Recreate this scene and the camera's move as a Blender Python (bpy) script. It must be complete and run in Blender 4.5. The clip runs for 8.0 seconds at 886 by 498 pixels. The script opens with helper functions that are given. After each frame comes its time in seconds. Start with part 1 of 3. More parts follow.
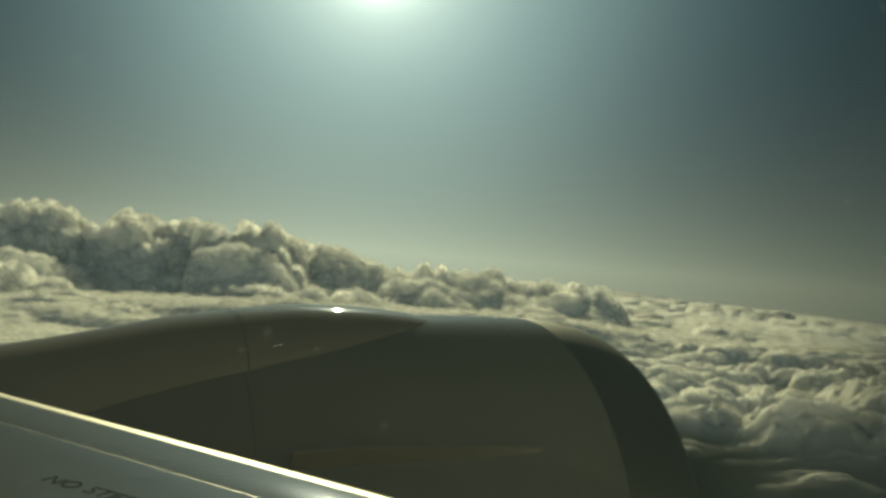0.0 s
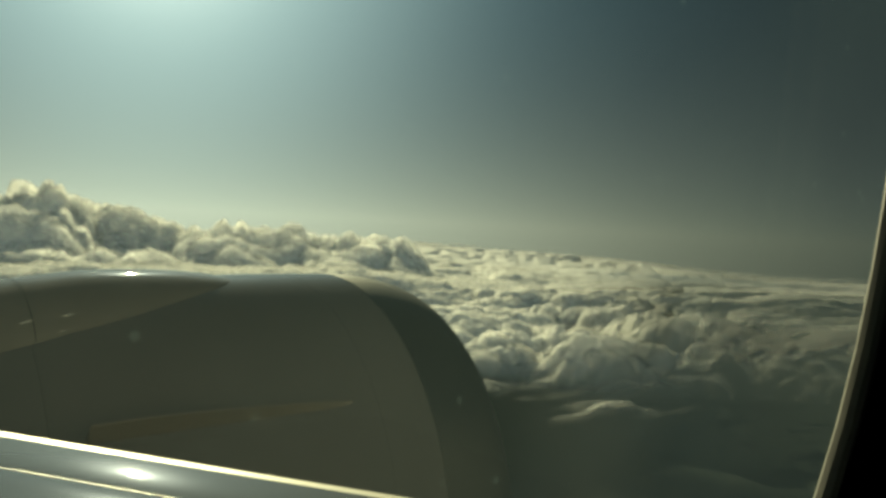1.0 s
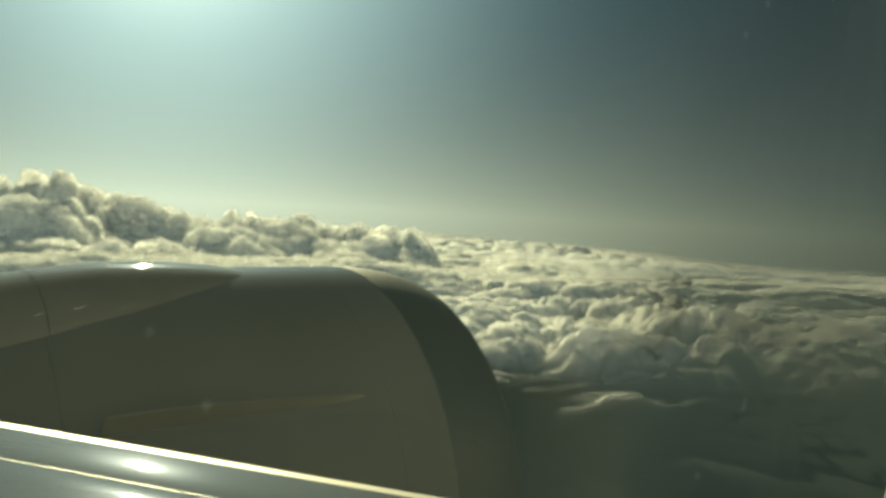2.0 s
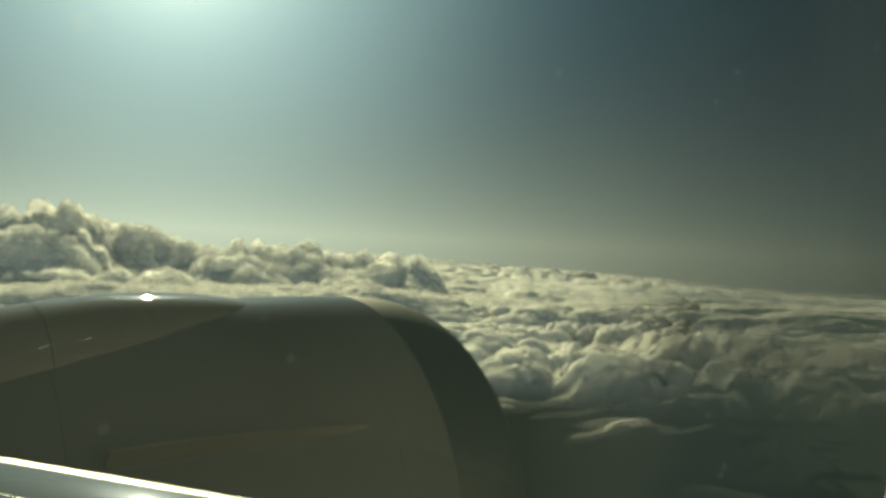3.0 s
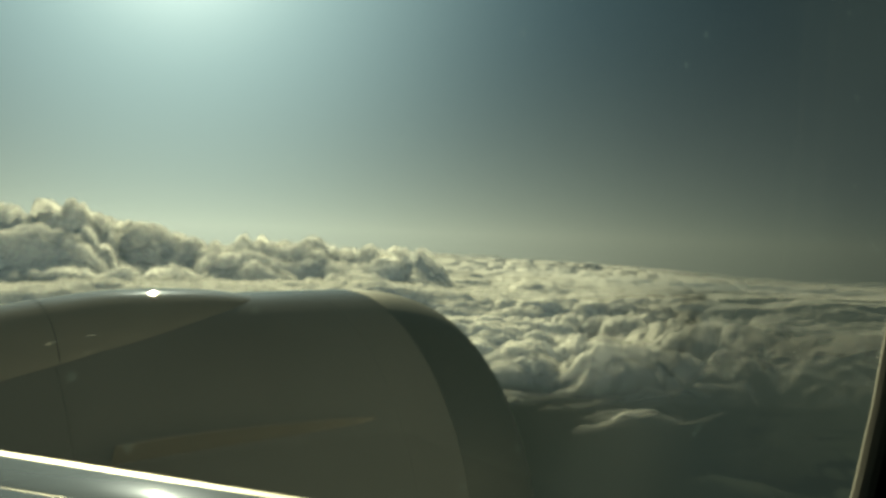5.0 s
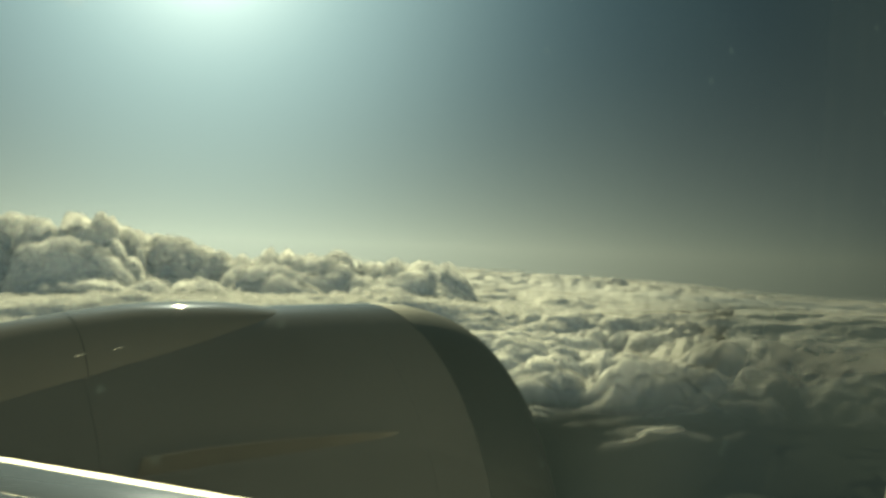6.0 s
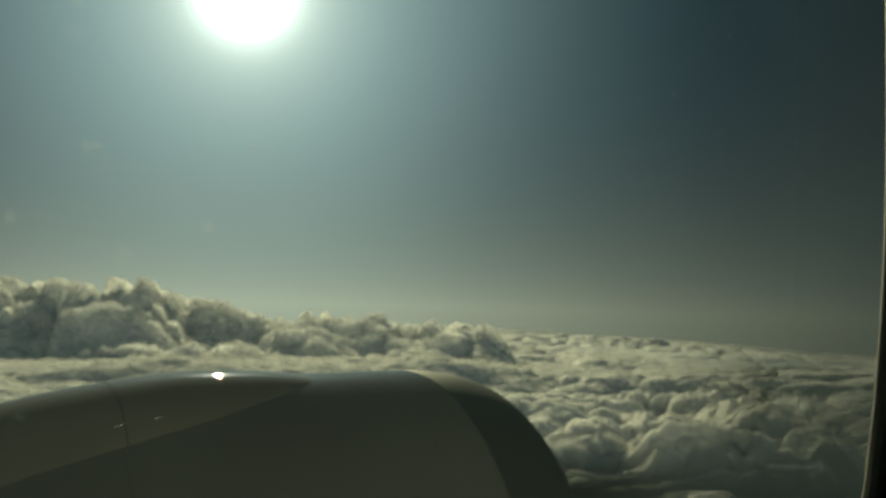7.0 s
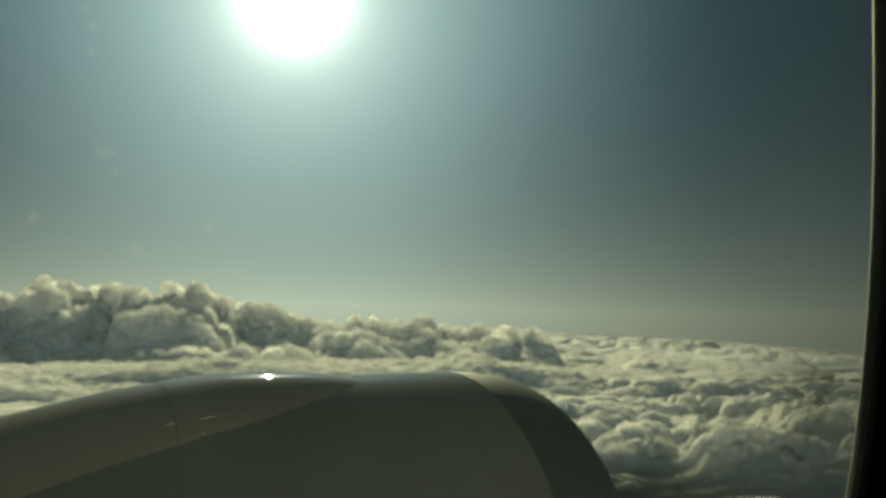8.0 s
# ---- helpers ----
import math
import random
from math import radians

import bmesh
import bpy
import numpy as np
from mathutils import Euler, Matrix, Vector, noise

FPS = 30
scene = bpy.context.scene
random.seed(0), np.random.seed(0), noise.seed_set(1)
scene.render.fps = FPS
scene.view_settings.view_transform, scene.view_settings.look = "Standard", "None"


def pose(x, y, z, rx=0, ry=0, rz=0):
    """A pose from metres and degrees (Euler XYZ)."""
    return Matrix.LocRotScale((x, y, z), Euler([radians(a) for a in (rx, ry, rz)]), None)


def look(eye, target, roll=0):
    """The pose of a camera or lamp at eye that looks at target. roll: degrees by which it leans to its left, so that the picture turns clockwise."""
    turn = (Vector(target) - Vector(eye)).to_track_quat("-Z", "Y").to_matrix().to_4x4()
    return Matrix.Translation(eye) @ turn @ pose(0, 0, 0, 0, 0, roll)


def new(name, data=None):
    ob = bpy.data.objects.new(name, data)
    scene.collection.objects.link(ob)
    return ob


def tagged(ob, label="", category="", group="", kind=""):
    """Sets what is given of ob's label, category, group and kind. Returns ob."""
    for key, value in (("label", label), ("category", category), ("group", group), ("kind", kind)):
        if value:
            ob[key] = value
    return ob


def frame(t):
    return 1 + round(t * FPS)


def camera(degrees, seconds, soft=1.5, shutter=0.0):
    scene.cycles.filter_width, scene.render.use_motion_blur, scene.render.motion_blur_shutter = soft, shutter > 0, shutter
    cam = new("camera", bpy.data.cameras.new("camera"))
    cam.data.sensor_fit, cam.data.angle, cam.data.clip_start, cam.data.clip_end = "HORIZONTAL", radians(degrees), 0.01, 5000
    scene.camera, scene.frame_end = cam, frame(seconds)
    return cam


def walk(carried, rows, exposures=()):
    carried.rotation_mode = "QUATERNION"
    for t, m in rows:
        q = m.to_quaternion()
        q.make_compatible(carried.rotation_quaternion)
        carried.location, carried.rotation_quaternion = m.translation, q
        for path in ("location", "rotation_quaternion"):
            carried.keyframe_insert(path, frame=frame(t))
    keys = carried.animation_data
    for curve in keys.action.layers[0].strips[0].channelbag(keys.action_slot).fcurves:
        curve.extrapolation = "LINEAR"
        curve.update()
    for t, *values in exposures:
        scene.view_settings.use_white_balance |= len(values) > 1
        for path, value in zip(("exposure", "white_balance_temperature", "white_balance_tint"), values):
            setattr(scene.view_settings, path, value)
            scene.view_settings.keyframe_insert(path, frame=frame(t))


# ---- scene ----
cam = camera(53.87, 8.0, soft=3.3)
PATH = [
    (0.0, pose(0.0054, 0.0284, -0.0286, 90.464, -4.758, -23.865)),
    (0.5, pose(-0.0190, 0.0032, -0.0056, 89.544, -3.654, -31.500)),
    (1.0, pose(-0.0080, 0.0284, -0.0223, 88.277, -2.927, -36.913)),
    (1.5, pose(-0.0124, 0.0361, -0.0203, 86.749, -3.107, -39.036)),
    (2.0, pose(-0.0148, 0.0404, -0.0105, 87.649, -3.158, -36.309)),
    (3.5, pose(-0.0024, 0.0328, 0.0020, 89.614, -2.472, -35.869)),
    (4.0, pose(0.0017, 0.0312, -0.0041, 89.188, -2.169, -35.566)),
    (4.5, pose(-0.0031, 0.0289, -0.0063, 88.921, -1.927, -35.704)),
    (6.0, pose(-0.0039, 0.0272, -0.0060, 89.827, -2.071, -33.980)),
    (6.5, pose(-0.0122, 0.0039, 0.0080, 92.919, -1.809, -32.235)),
    (7.0, pose(-0.0141, -0.0121, 0.0223, 93.791, -1.577, -31.555)),
    (7.5, pose(-0.0067, -0.0126, 0.0195, 93.568, -1.353, -30.511)),
    (8.0, pose(-0.0092, -0.0356, 0.0194, 93.867, -1.437, -28.449)),
]
walk(cam, PATH, [(0.0, 0.26, 7500, -8), (0.5, 0.36, 7450, -8), (1.0, 0.61, 7450, -8), (1.5, 0.89, 7450, -8), (2.0, 0.92, 7450, -8), (3.5, 0.52, 7350, -8), (4.5, 0.56, 7350, -8), (6.0, 0.71, 7350, -8), (6.5, 0.31, 7350, -8), (7.0, -0.05, 7230, -8), (7.5, 0.19, 7230, -8), (8.0, 0.28, 7230, -8)])

# ---- sky and sun ----
SUN_AZ, SUN_EL = radians(18.0), radians(19.6)          # from +y towards +x, and above the horizon
SUN = Vector((math.sin(SUN_AZ) * math.cos(SUN_EL), math.cos(SUN_AZ) * math.cos(SUN_EL), math.sin(SUN_EL)))


def make_world():
    w = bpy.data.worlds.new("sky")
    scene.world = w
    w.use_nodes = True
    nt = w.node_tree
    nt.nodes.clear()
    out = nt.nodes.new("ShaderNodeOutputWorld")
    sky = nt.nodes.new("ShaderNodeTexSky")
    sky.sky_type = "NISHITA"
    sky.sun_disc = False
    sky.sun_elevation = SUN_EL
    sky.sun_rotation = SUN_AZ
    sky.altitude, sky.air_density, sky.dust_density, sky.ozone_density = 4000, 0.8, 1.2, 1.5
    bg = nt.nodes.new("ShaderNodeBackground")
    bg.inputs["Strength"].default_value = 0.0019
    nt.links.new(sky.outputs[0], bg.inputs["Color"])
    tc = nt.nodes.new("ShaderNodeTexCoord")
    nrm = nt.nodes.new("ShaderNodeVectorMath")
    nrm.operation = "NORMALIZE"
    nt.links.new(tc.outputs["Generated"], nrm.inputs[0])
    dot = nt.nodes.new("ShaderNodeVectorMath")
    dot.operation = "DOT_PRODUCT"
    dot.inputs[1].default_value = SUN
    nt.links.new(nrm.outputs[0], dot.inputs[0])
    sep = nt.nodes.new("ShaderNodeSeparateXYZ")
    nt.links.new(nrm.outputs[0], sep.inputs[0])

    def math_node(op, a, b):
        n = nt.nodes.new("ShaderNodeMath")
        n.operation = op
        for k, v in enumerate((a, b)):
            if v is None:
                continue
            if isinstance(v, (int, float)):
                n.inputs[k].default_value = v
            else:
                nt.links.new(v, n.inputs[k])
        return n.outputs[0]

    ahead = math_node("MAXIMUM", dot.outputs["Value"], 0.0)
    level = math_node("SUBTRACT", 1.0, math_node("MAXIMUM", sep.outputs["Z"], 0.0))

    def glow(value, tint):
        b = nt.nodes.new("ShaderNodeBackground")
        b.inputs["Color"].default_value = (*tint, 1)
        nt.links.new(value, b.inputs["Strength"])
        return b.outputs[0]

    def lobe(power, gain):
        return math_node("MULTIPLY", math_node("POWER", ahead, power), gain)

    layers = [bg.outputs[0]]
    # the sun's disc and its close aureole, the wide blue-grey one, and the pale haze on the horizon
    layers.append(glow(math_node("ADD", math_node("ADD", lobe(9000, 10.0), lobe(1200, 3.2)), lobe(220, 0.52)), (1.0, 1.0, 0.97)))
    layers.append(glow(lobe(32, 0.46), (0.79, 0.99, 1.07)))
    layers.append(glow(lobe(9, 0.060), (0.24, 0.86, 1.62)))
    layers.append(glow(math_node("MULTIPLY", math_node("POWER", level, 11.0), math_node("MULTIPLY", math_node("POWER", ahead, 7.0), 0.44)), (0.94, 0.94, 0.76)))
    layers.append(glow(math_node("MULTIPLY", math_node("POWER", level, 34.0), math_node("MULTIPLY", math_node("POWER", ahead, 7.0), 0.10)), (1.0, 0.93, 0.76)))
    # the clear blue sky opposite the sun
    away = math_node("MAXIMUM", math_node("MULTIPLY", dot.outputs["Value"], -0.5), -0.5)
    away = math_node("POWER", math_node("ADD", away, 0.5), 2.0)
    layers.append(glow(math_node("MULTIPLY", away, 0.27), (0.70, 0.86, 1.0)))
    total = layers[0]
    for extra in layers[1:]:
        add = nt.nodes.new("ShaderNodeAddShader")
        nt.links.new(total, add.inputs[0])
        nt.links.new(extra, add.inputs[1])
        total = add.outputs[0]
    nt.links.new(total, out.inputs["Surface"])


make_world()
sun = new("sun", bpy.data.lights.new("sun", "SUN"))
sun.data.energy, sun.data.angle, sun.data.color = 5.0, radians(0.53), (1.0, 0.885, 0.61)
sun.matrix_world = look(SUN * 50, (0, 0, 0))

# ---- materials ----


def node_material(name, base, rough, metal=0.0):
    m = bpy.data.materials.new(name)
    m.use_nodes = True
    b = m.node_tree.nodes["Principled BSDF"]
    b.inputs["Base Color"].default_value = (*base, 1)
    b.inputs["Roughness"].default_value = rough
    b.inputs["Metallic"].default_value = metal
    return m, m.node_tree, b


def worn(name, base, rough, metal=0.0, scale=3.0, spread=0.12, grain=60.0, bump=0.0, coat=0.0, stretch=(1, 1, 1)):
    """Paint, plastic or metal with broad stains, fine grain and uneven gloss."""
    m, nt, b = node_material(name, base, rough, metal)
    tc = nt.nodes.new("ShaderNodeTexCoord")
    mp = nt.nodes.new("ShaderNodeMapping")
    mp.inputs["Scale"].default_value = stretch
    nt.links.new(tc.outputs["Object"], mp.inputs["Vector"])
    broad = nt.nodes.new("ShaderNodeTexNoise")
    broad.inputs["Scale"].default_value, broad.inputs["Detail"].default_value = scale, 5
    fine = nt.nodes.new("ShaderNodeTexNoise")
    fine.inputs["Scale"].default_value, fine.inputs["Detail"].default_value = grain, 4
    nt.links.new(mp.outputs[0], broad.inputs["Vector"])
    nt.links.new(mp.outputs[0], fine.inputs["Vector"])
    ramp = nt.nodes.new("ShaderNodeMapRange")
    ramp.inputs["From Min"].default_value, ramp.inputs["From Max"].default_value = 0.3, 0.7
    ramp.inputs["To Min"].default_value, ramp.inputs["To Max"].default_value = 1 - spread, 1 + spread
    nt.links.new(broad.outputs["Fac"], ramp.inputs["Value"])
    ramp2 = nt.nodes.new("ShaderNodeMapRange")
    ramp2.inputs["To Min"].default_value, ramp2.inputs["To Max"].default_value = 1 - spread / 2, 1 + spread / 2
    nt.links.new(fine.outputs["Fac"], ramp2.inputs["Value"])
    mul = nt.nodes.new("ShaderNodeMath")
    mul.operation = "MULTIPLY"
    nt.links.new(ramp.outputs[0], mul.inputs[0])
    nt.links.new(ramp2.outputs[0], mul.inputs[1])
    col = nt.nodes.new("ShaderNodeVectorMath")
    col.operation = "SCALE"
    col.inputs[0].default_value = base
    nt.links.new(mul.outputs[0], col.inputs["Scale"])
    nt.links.new(col.outputs[0], b.inputs["Base Color"])
    rr = nt.nodes.new("ShaderNodeMath")
    rr.operation = "MULTIPLY"
    rr.inputs[1].default_value = rough
    nt.links.new(ramp.outputs[0], rr.inputs[0])
    nt.links.new(rr.outputs[0], b.inputs["Roughness"])
    b.inputs["Coat Weight"].default_value = coat
    if bump:
        bp = nt.nodes.new("ShaderNodeBump")
        bp.inputs["Strength"].default_value, bp.inputs["Distance"].default_value = bump, 0.002
        nt.links.new(fine.outputs["Fac"], bp.inputs["Height"])
        nt.links.new(bp.outputs[0], b.inputs["Normal"])
    return m


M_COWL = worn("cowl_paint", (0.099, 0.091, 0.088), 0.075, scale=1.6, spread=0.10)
M_PYLON = worn("fairing_paint", (0.146, 0.128, 0.112), 0.024, scale=2.0, spread=0.10)
for m, dense in ((M_PYLON, 1.10), (M_COWL, 1.10)):
    m.node_tree.nodes["Principled BSDF"].inputs["IOR"].default_value = dense
# lip metal far darker than aluminium: shade and dark reflection put into the colour
M_LIP = worn("shaded_lip_metal", (0.016, 0.0135, 0.013), 0.5, metal=0.2, scale=4, spread=0.10)
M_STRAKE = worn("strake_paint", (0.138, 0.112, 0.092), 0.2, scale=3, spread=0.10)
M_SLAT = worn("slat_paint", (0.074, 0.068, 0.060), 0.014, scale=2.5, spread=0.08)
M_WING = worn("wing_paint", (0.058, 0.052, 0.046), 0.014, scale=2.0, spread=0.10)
M_SKIN = worn("fuselage_paint", (0.38, 0.38, 0.37), 0.3, scale=1.5, spread=0.05, coat=0.3)
for m in (M_SLAT, M_WING):
    m.node_tree.nodes["Principled BSDF"].inputs["Specular IOR Level"].default_value = 0.17
M_POLISHED = worn("polished_aluminium", (0.27, 0.25, 0.20), 0.5, metal=0.35, scale=9, spread=0.06)
M_EDGE = worn("bare_edge", (0.17, 0.168, 0.15), 0.5, metal=0.3, scale=9, spread=0.08)
M_DARK = worn("seam_sealant", (0.03, 0.03, 0.03), 0.7)
M_INK = worn("stencil_ink", (0.03, 0.03, 0.03), 0.6)
M_INK.node_tree.nodes["Principled BSDF"].inputs["Specular IOR Level"].default_value = 0.0
M_STEEL = worn("steel", (0.88, 0.87, 0.83), 0.27, metal=1.0)
M_TITAN = worn("fan_metal", (0.25, 0.25, 0.26), 0.4, metal=1.0)
M_PLASTIC = worn("cabin_plastic", (0.58, 0.57, 0.53), 0.6, scale=8, spread=0.06, grain=300, bump=0.3)
# reveal plastic nearly black: the unlit cabin side's shade is in its base colour
M_REVEAL = worn("shaded_reveal", (0.003, 0.003, 0.0027), 0.6, scale=10, spread=0.10, grain=250, bump=0.03)
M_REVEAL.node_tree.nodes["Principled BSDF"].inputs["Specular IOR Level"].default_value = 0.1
M_SEAL = worn("seal_rubber", (0.12, 0.125, 0.118), 0.6, scale=20, spread=0.10, grain=300)
M_SEAL.node_tree.nodes["Principled BSDF"].inputs["Subsurface Weight"].default_value = 0.1
M_SEAL.node_tree.nodes["Principled BSDF"].inputs["Subsurface Radius"].default_value = (1.0, 1.0, 0.9)
M_SEAL.node_tree.nodes["Principled BSDF"].inputs["Subsurface Scale"].default_value = 0.003
M_SEAL.node_tree.nodes["Principled BSDF"].inputs["Specular IOR Level"].default_value = 0.08
M_CARPET = worn("carpet", (0.08, 0.08, 0.10), 0.95, scale=6, grain=400, bump=0.6)


def pane_material():
    """Clear acrylic, slightly crazed and dusty: specks and a faint haze scatter the sun that falls on it."""
    m, nt, b = node_material("acrylic", (1, 1, 1), 0.0)
    out = nt.nodes["Material Output"]
    nt.nodes.remove(b)
    clear = nt.nodes.new("ShaderNodeBsdfTransparent")
    clear.inputs["Color"].default_value = (0.96, 0.98, 0.97, 1)
    gloss = nt.nodes.new("ShaderNodeBsdfGlossy")
    gloss.inputs["Roughness"].default_value = 0.02
    mix = nt.nodes.new("ShaderNodeMixShader")
    mix.inputs[0].default_value = 0.015
    nt.links.new(clear.outputs[0], mix.inputs[1])
    nt.links.new(gloss.outputs[0], mix.inputs[2])
    dust = nt.nodes.new("ShaderNodeBsdfTranslucent")
    dust.inputs["Color"].default_value = (0.56, 0.84, 0.96, 1)
    tc = nt.nodes.new("ShaderNodeTexCoord")
    smear = nt.nodes.new("ShaderNodeTexNoise")
    smear.inputs["Scale"].default_value, smear.inputs["Detail"].default_value = 14.0, 5
    nt.links.new(tc.outputs["Object"], smear.inputs["Vector"])
    amount = nt.nodes.new("ShaderNodeMapRange")
    amount.inputs["From Min"].default_value, amount.inputs["From Max"].default_value = 0.3, 0.7
    amount.inputs["To Min"].default_value, amount.inputs["To Max"].default_value = HAZE * 0.8, HAZE * 1.2
    nt.links.new(smear.outputs["Fac"], amount.inputs["Value"])
    spots = nt.nodes.new("ShaderNodeTexVoronoi")
    spots.inputs["Scale"].default_value = 55.0
    nt.links.new(tc.outputs["Object"], spots.inputs["Vector"])
    speck = nt.nodes.new("ShaderNodeMapRange")
    speck.inputs["From Min"].default_value, speck.inputs["From Max"].default_value = 0.07, 0.03
    speck.inputs["To Max"].default_value = 0.012
    nt.links.new(spots.outputs["Distance"], speck.inputs["Value"])
    both = nt.nodes.new("ShaderNodeMath")
    nt.links.new(amount.outputs[0], both.inputs[0])
    nt.links.new(speck.outputs[0], both.inputs[1])
    hazy = nt.nodes.new("ShaderNodeMixShader")
    nt.links.new(both.outputs[0], hazy.inputs[0])
    nt.links.new(mix.outputs[0], hazy.inputs[1])
    nt.links.new(dust.outputs[0], hazy.inputs[2])
    nt.links.new(hazy.outputs[0], out.inputs["Surface"])
    return m


HAZE = 0.0062
M_PANE = pane_material()


def cloud_material(name, near, far, share, white=0.985, uneven=0.0):
    """White droplets: part of the light wanders a short way inside, part a long way. Where the cloud is thin one looks through it."""
    m, nt, b = node_material(name, (white, white, white - 0.005), 1.0)
    b2 = nt.nodes.new("ShaderNodeBsdfPrincipled")
    b2.inputs["Base Color"].default_value = (white, white, white - 0.005, 1)
    for p, reach in ((b, near), (b2, far)):
        p.inputs["Roughness"].default_value = 1.0
        p.inputs["Specular IOR Level"].default_value = 0.0
        p.inputs["Subsurface Weight"].default_value = 1.0
        p.inputs["Subsurface Radius"].default_value = (1.0, 1.0, 1.0)
        p.inputs["Subsurface Scale"].default_value = reach
        p.inputs["Subsurface Anisotropy"].default_value = 0.7
    both = nt.nodes.new("ShaderNodeMixShader")
    both.inputs[0].default_value = share
    if uneven:
        # noise patches that glow more and less, put in as lit and shaded billows
        tc = nt.nodes.new("ShaderNodeTexCoord")
        light_patches = nt.nodes.new("ShaderNodeTexNoise")
        light_patches.inputs["Scale"].default_value, light_patches.inputs["Detail"].default_value = 1 / uneven, 2
        nt.links.new(tc.outputs["Object"], light_patches.inputs["Vector"])
        spread = nt.nodes.new("ShaderNodeMapRange")
        spread.inputs["From Min"].default_value, spread.inputs["From Max"].default_value = 0.40, 0.60
        spread.inputs["To Min"].default_value, spread.inputs["To Max"].default_value = share - 0.35, min(share + 0.35, 1.0)
        nt.links.new(light_patches.outputs["Fac"], spread.inputs["Value"])
        nt.links.new(spread.outputs[0], both.inputs[0])
    nt.links.new(b.outputs[0], both.inputs[1])
    nt.links.new(b2.outputs[0], both.inputs[2])
    at = nt.nodes.new("ShaderNodeAttribute")
    at.attribute_name = "cloud_opacity"
    clear = nt.nodes.new("ShaderNodeBsdfTransparent")
    mix = nt.nodes.new("ShaderNodeMixShader")
    nt.links.new(at.outputs["Fac"], mix.inputs[0])
    nt.links.new(clear.outputs[0], mix.inputs[1])
    nt.links.new(both.outputs[0], mix.inputs[2])
    nt.links.new(mix.outputs[0], nt.nodes["Material Output"].inputs["Surface"])
    return m


M_DECK = cloud_material("cloud_deck", 4.0, 40.0, 0.38, 0.82)
M_CUMULUS = cloud_material("cumulus", 5.0, 300.0, 0.80, 0.992, 65.0)


def wisp_material(name, size, most):
    """A thin ragged veil of droplets: it scatters the light on to both sides and lets most of what lies behind it show."""
    m, nt, b = node_material(name, (0.95, 0.95, 0.94), 1.0)
    nt.nodes.remove(b)
    fore = nt.nodes.new("ShaderNodeBsdfDiffuse")
    through_it = nt.nodes.new("ShaderNodeBsdfTranslucent")
    for n in (fore, through_it):
        n.inputs["Color"].default_value = (0.93, 0.93, 0.92, 1)
    both = nt.nodes.new("ShaderNodeMixShader")
    both.inputs[0].default_value = 0.55
    nt.links.new(fore.outputs[0], both.inputs[1])
    nt.links.new(through_it.outputs[0], both.inputs[2])
    tc = nt.nodes.new("ShaderNodeTexCoord")
    shreds = nt.nodes.new("ShaderNodeTexNoise")
    shreds.inputs["Scale"].default_value, shreds.inputs["Detail"].default_value, shreds.inputs["Roughness"].default_value = 1 / size, 5, 0.6
    nt.links.new(tc.outputs["Object"], shreds.inputs["Vector"])
    ragged = nt.nodes.new("ShaderNodeMapRange")
    ragged.inputs["From Min"].default_value, ragged.inputs["From Max"].default_value = 0.30, 0.72
    ragged.inputs["To Max"].default_value = most
    nt.links.new(shreds.outputs["Fac"], ragged.inputs["Value"])
    at = nt.nodes.new("ShaderNodeAttribute")
    at.attribute_name = "cloud_opacity"
    alpha = nt.nodes.new("ShaderNodeMath")
    alpha.operation = "MULTIPLY"
    nt.links.new(ragged.outputs[0], alpha.inputs[0])
    nt.links.new(at.outputs["Fac"], alpha.inputs[1])
    clear = nt.nodes.new("ShaderNodeBsdfTransparent")
    mix = nt.nodes.new("ShaderNodeMixShader")
    nt.links.new(alpha.outputs[0], mix.inputs[0])
    nt.links.new(clear.outputs[0], mix.inputs[1])
    nt.links.new(both.outputs[0], mix.inputs[2])
    nt.links.new(mix.outputs[0], nt.nodes["Material Output"].inputs["Surface"])
    return m


M_WISP = wisp_material("cloud_wisps", 13.0, 0.5)
M_DUST = wisp_material("dust", 0.001, 0.26)
M_FRINGE = wisp_material("cloud_fringe", 34.0, 0.55)


def sea_material():
    m, nt, b = node_material("sea", (0.008, 0.012, 0.011), 0.3)
    b.inputs["Specular IOR Level"].default_value = 0.5
    tc = nt.nodes.new("ShaderNodeTexCoord")
    n1 = nt.nodes.new("ShaderNodeTexNoise")
    n1.inputs["Scale"].default_value, n1.inputs["Detail"].default_value = 0.006, 6
    nt.links.new(tc.outputs["Object"], n1.inputs["Vector"])
    mix = nt.nodes.new("ShaderNodeMix")
    mix.data_type = "RGBA"
    mix.inputs["A"].default_value = (0.012, 0.017, 0.015, 1)
    mix.inputs["B"].default_value = (0.017, 0.023, 0.020, 1)
    nt.links.new(n1.outputs["Fac"], mix.inputs["Factor"])
    nt.links.new(mix.outputs["Result"], b.inputs["Base Color"])
    return m


M_SEA = sea_material()

# ---- mesh helpers ----


def link_mesh(name, verts, faces, material, parent=None, label="", smooth=True, crease=32):
    me = bpy.data.meshes.new(name)
    me.from_pydata([tuple(v) for v in verts], [], faces)
    me.materials.append(material)
    if smooth:
        me.shade_smooth()
        me.set_sharp_from_angle(angle=radians(crease))
    me.update()
    ob = new(name, me)
    if parent is not None:
        ob.parent = parent
    return tagged(ob, label)


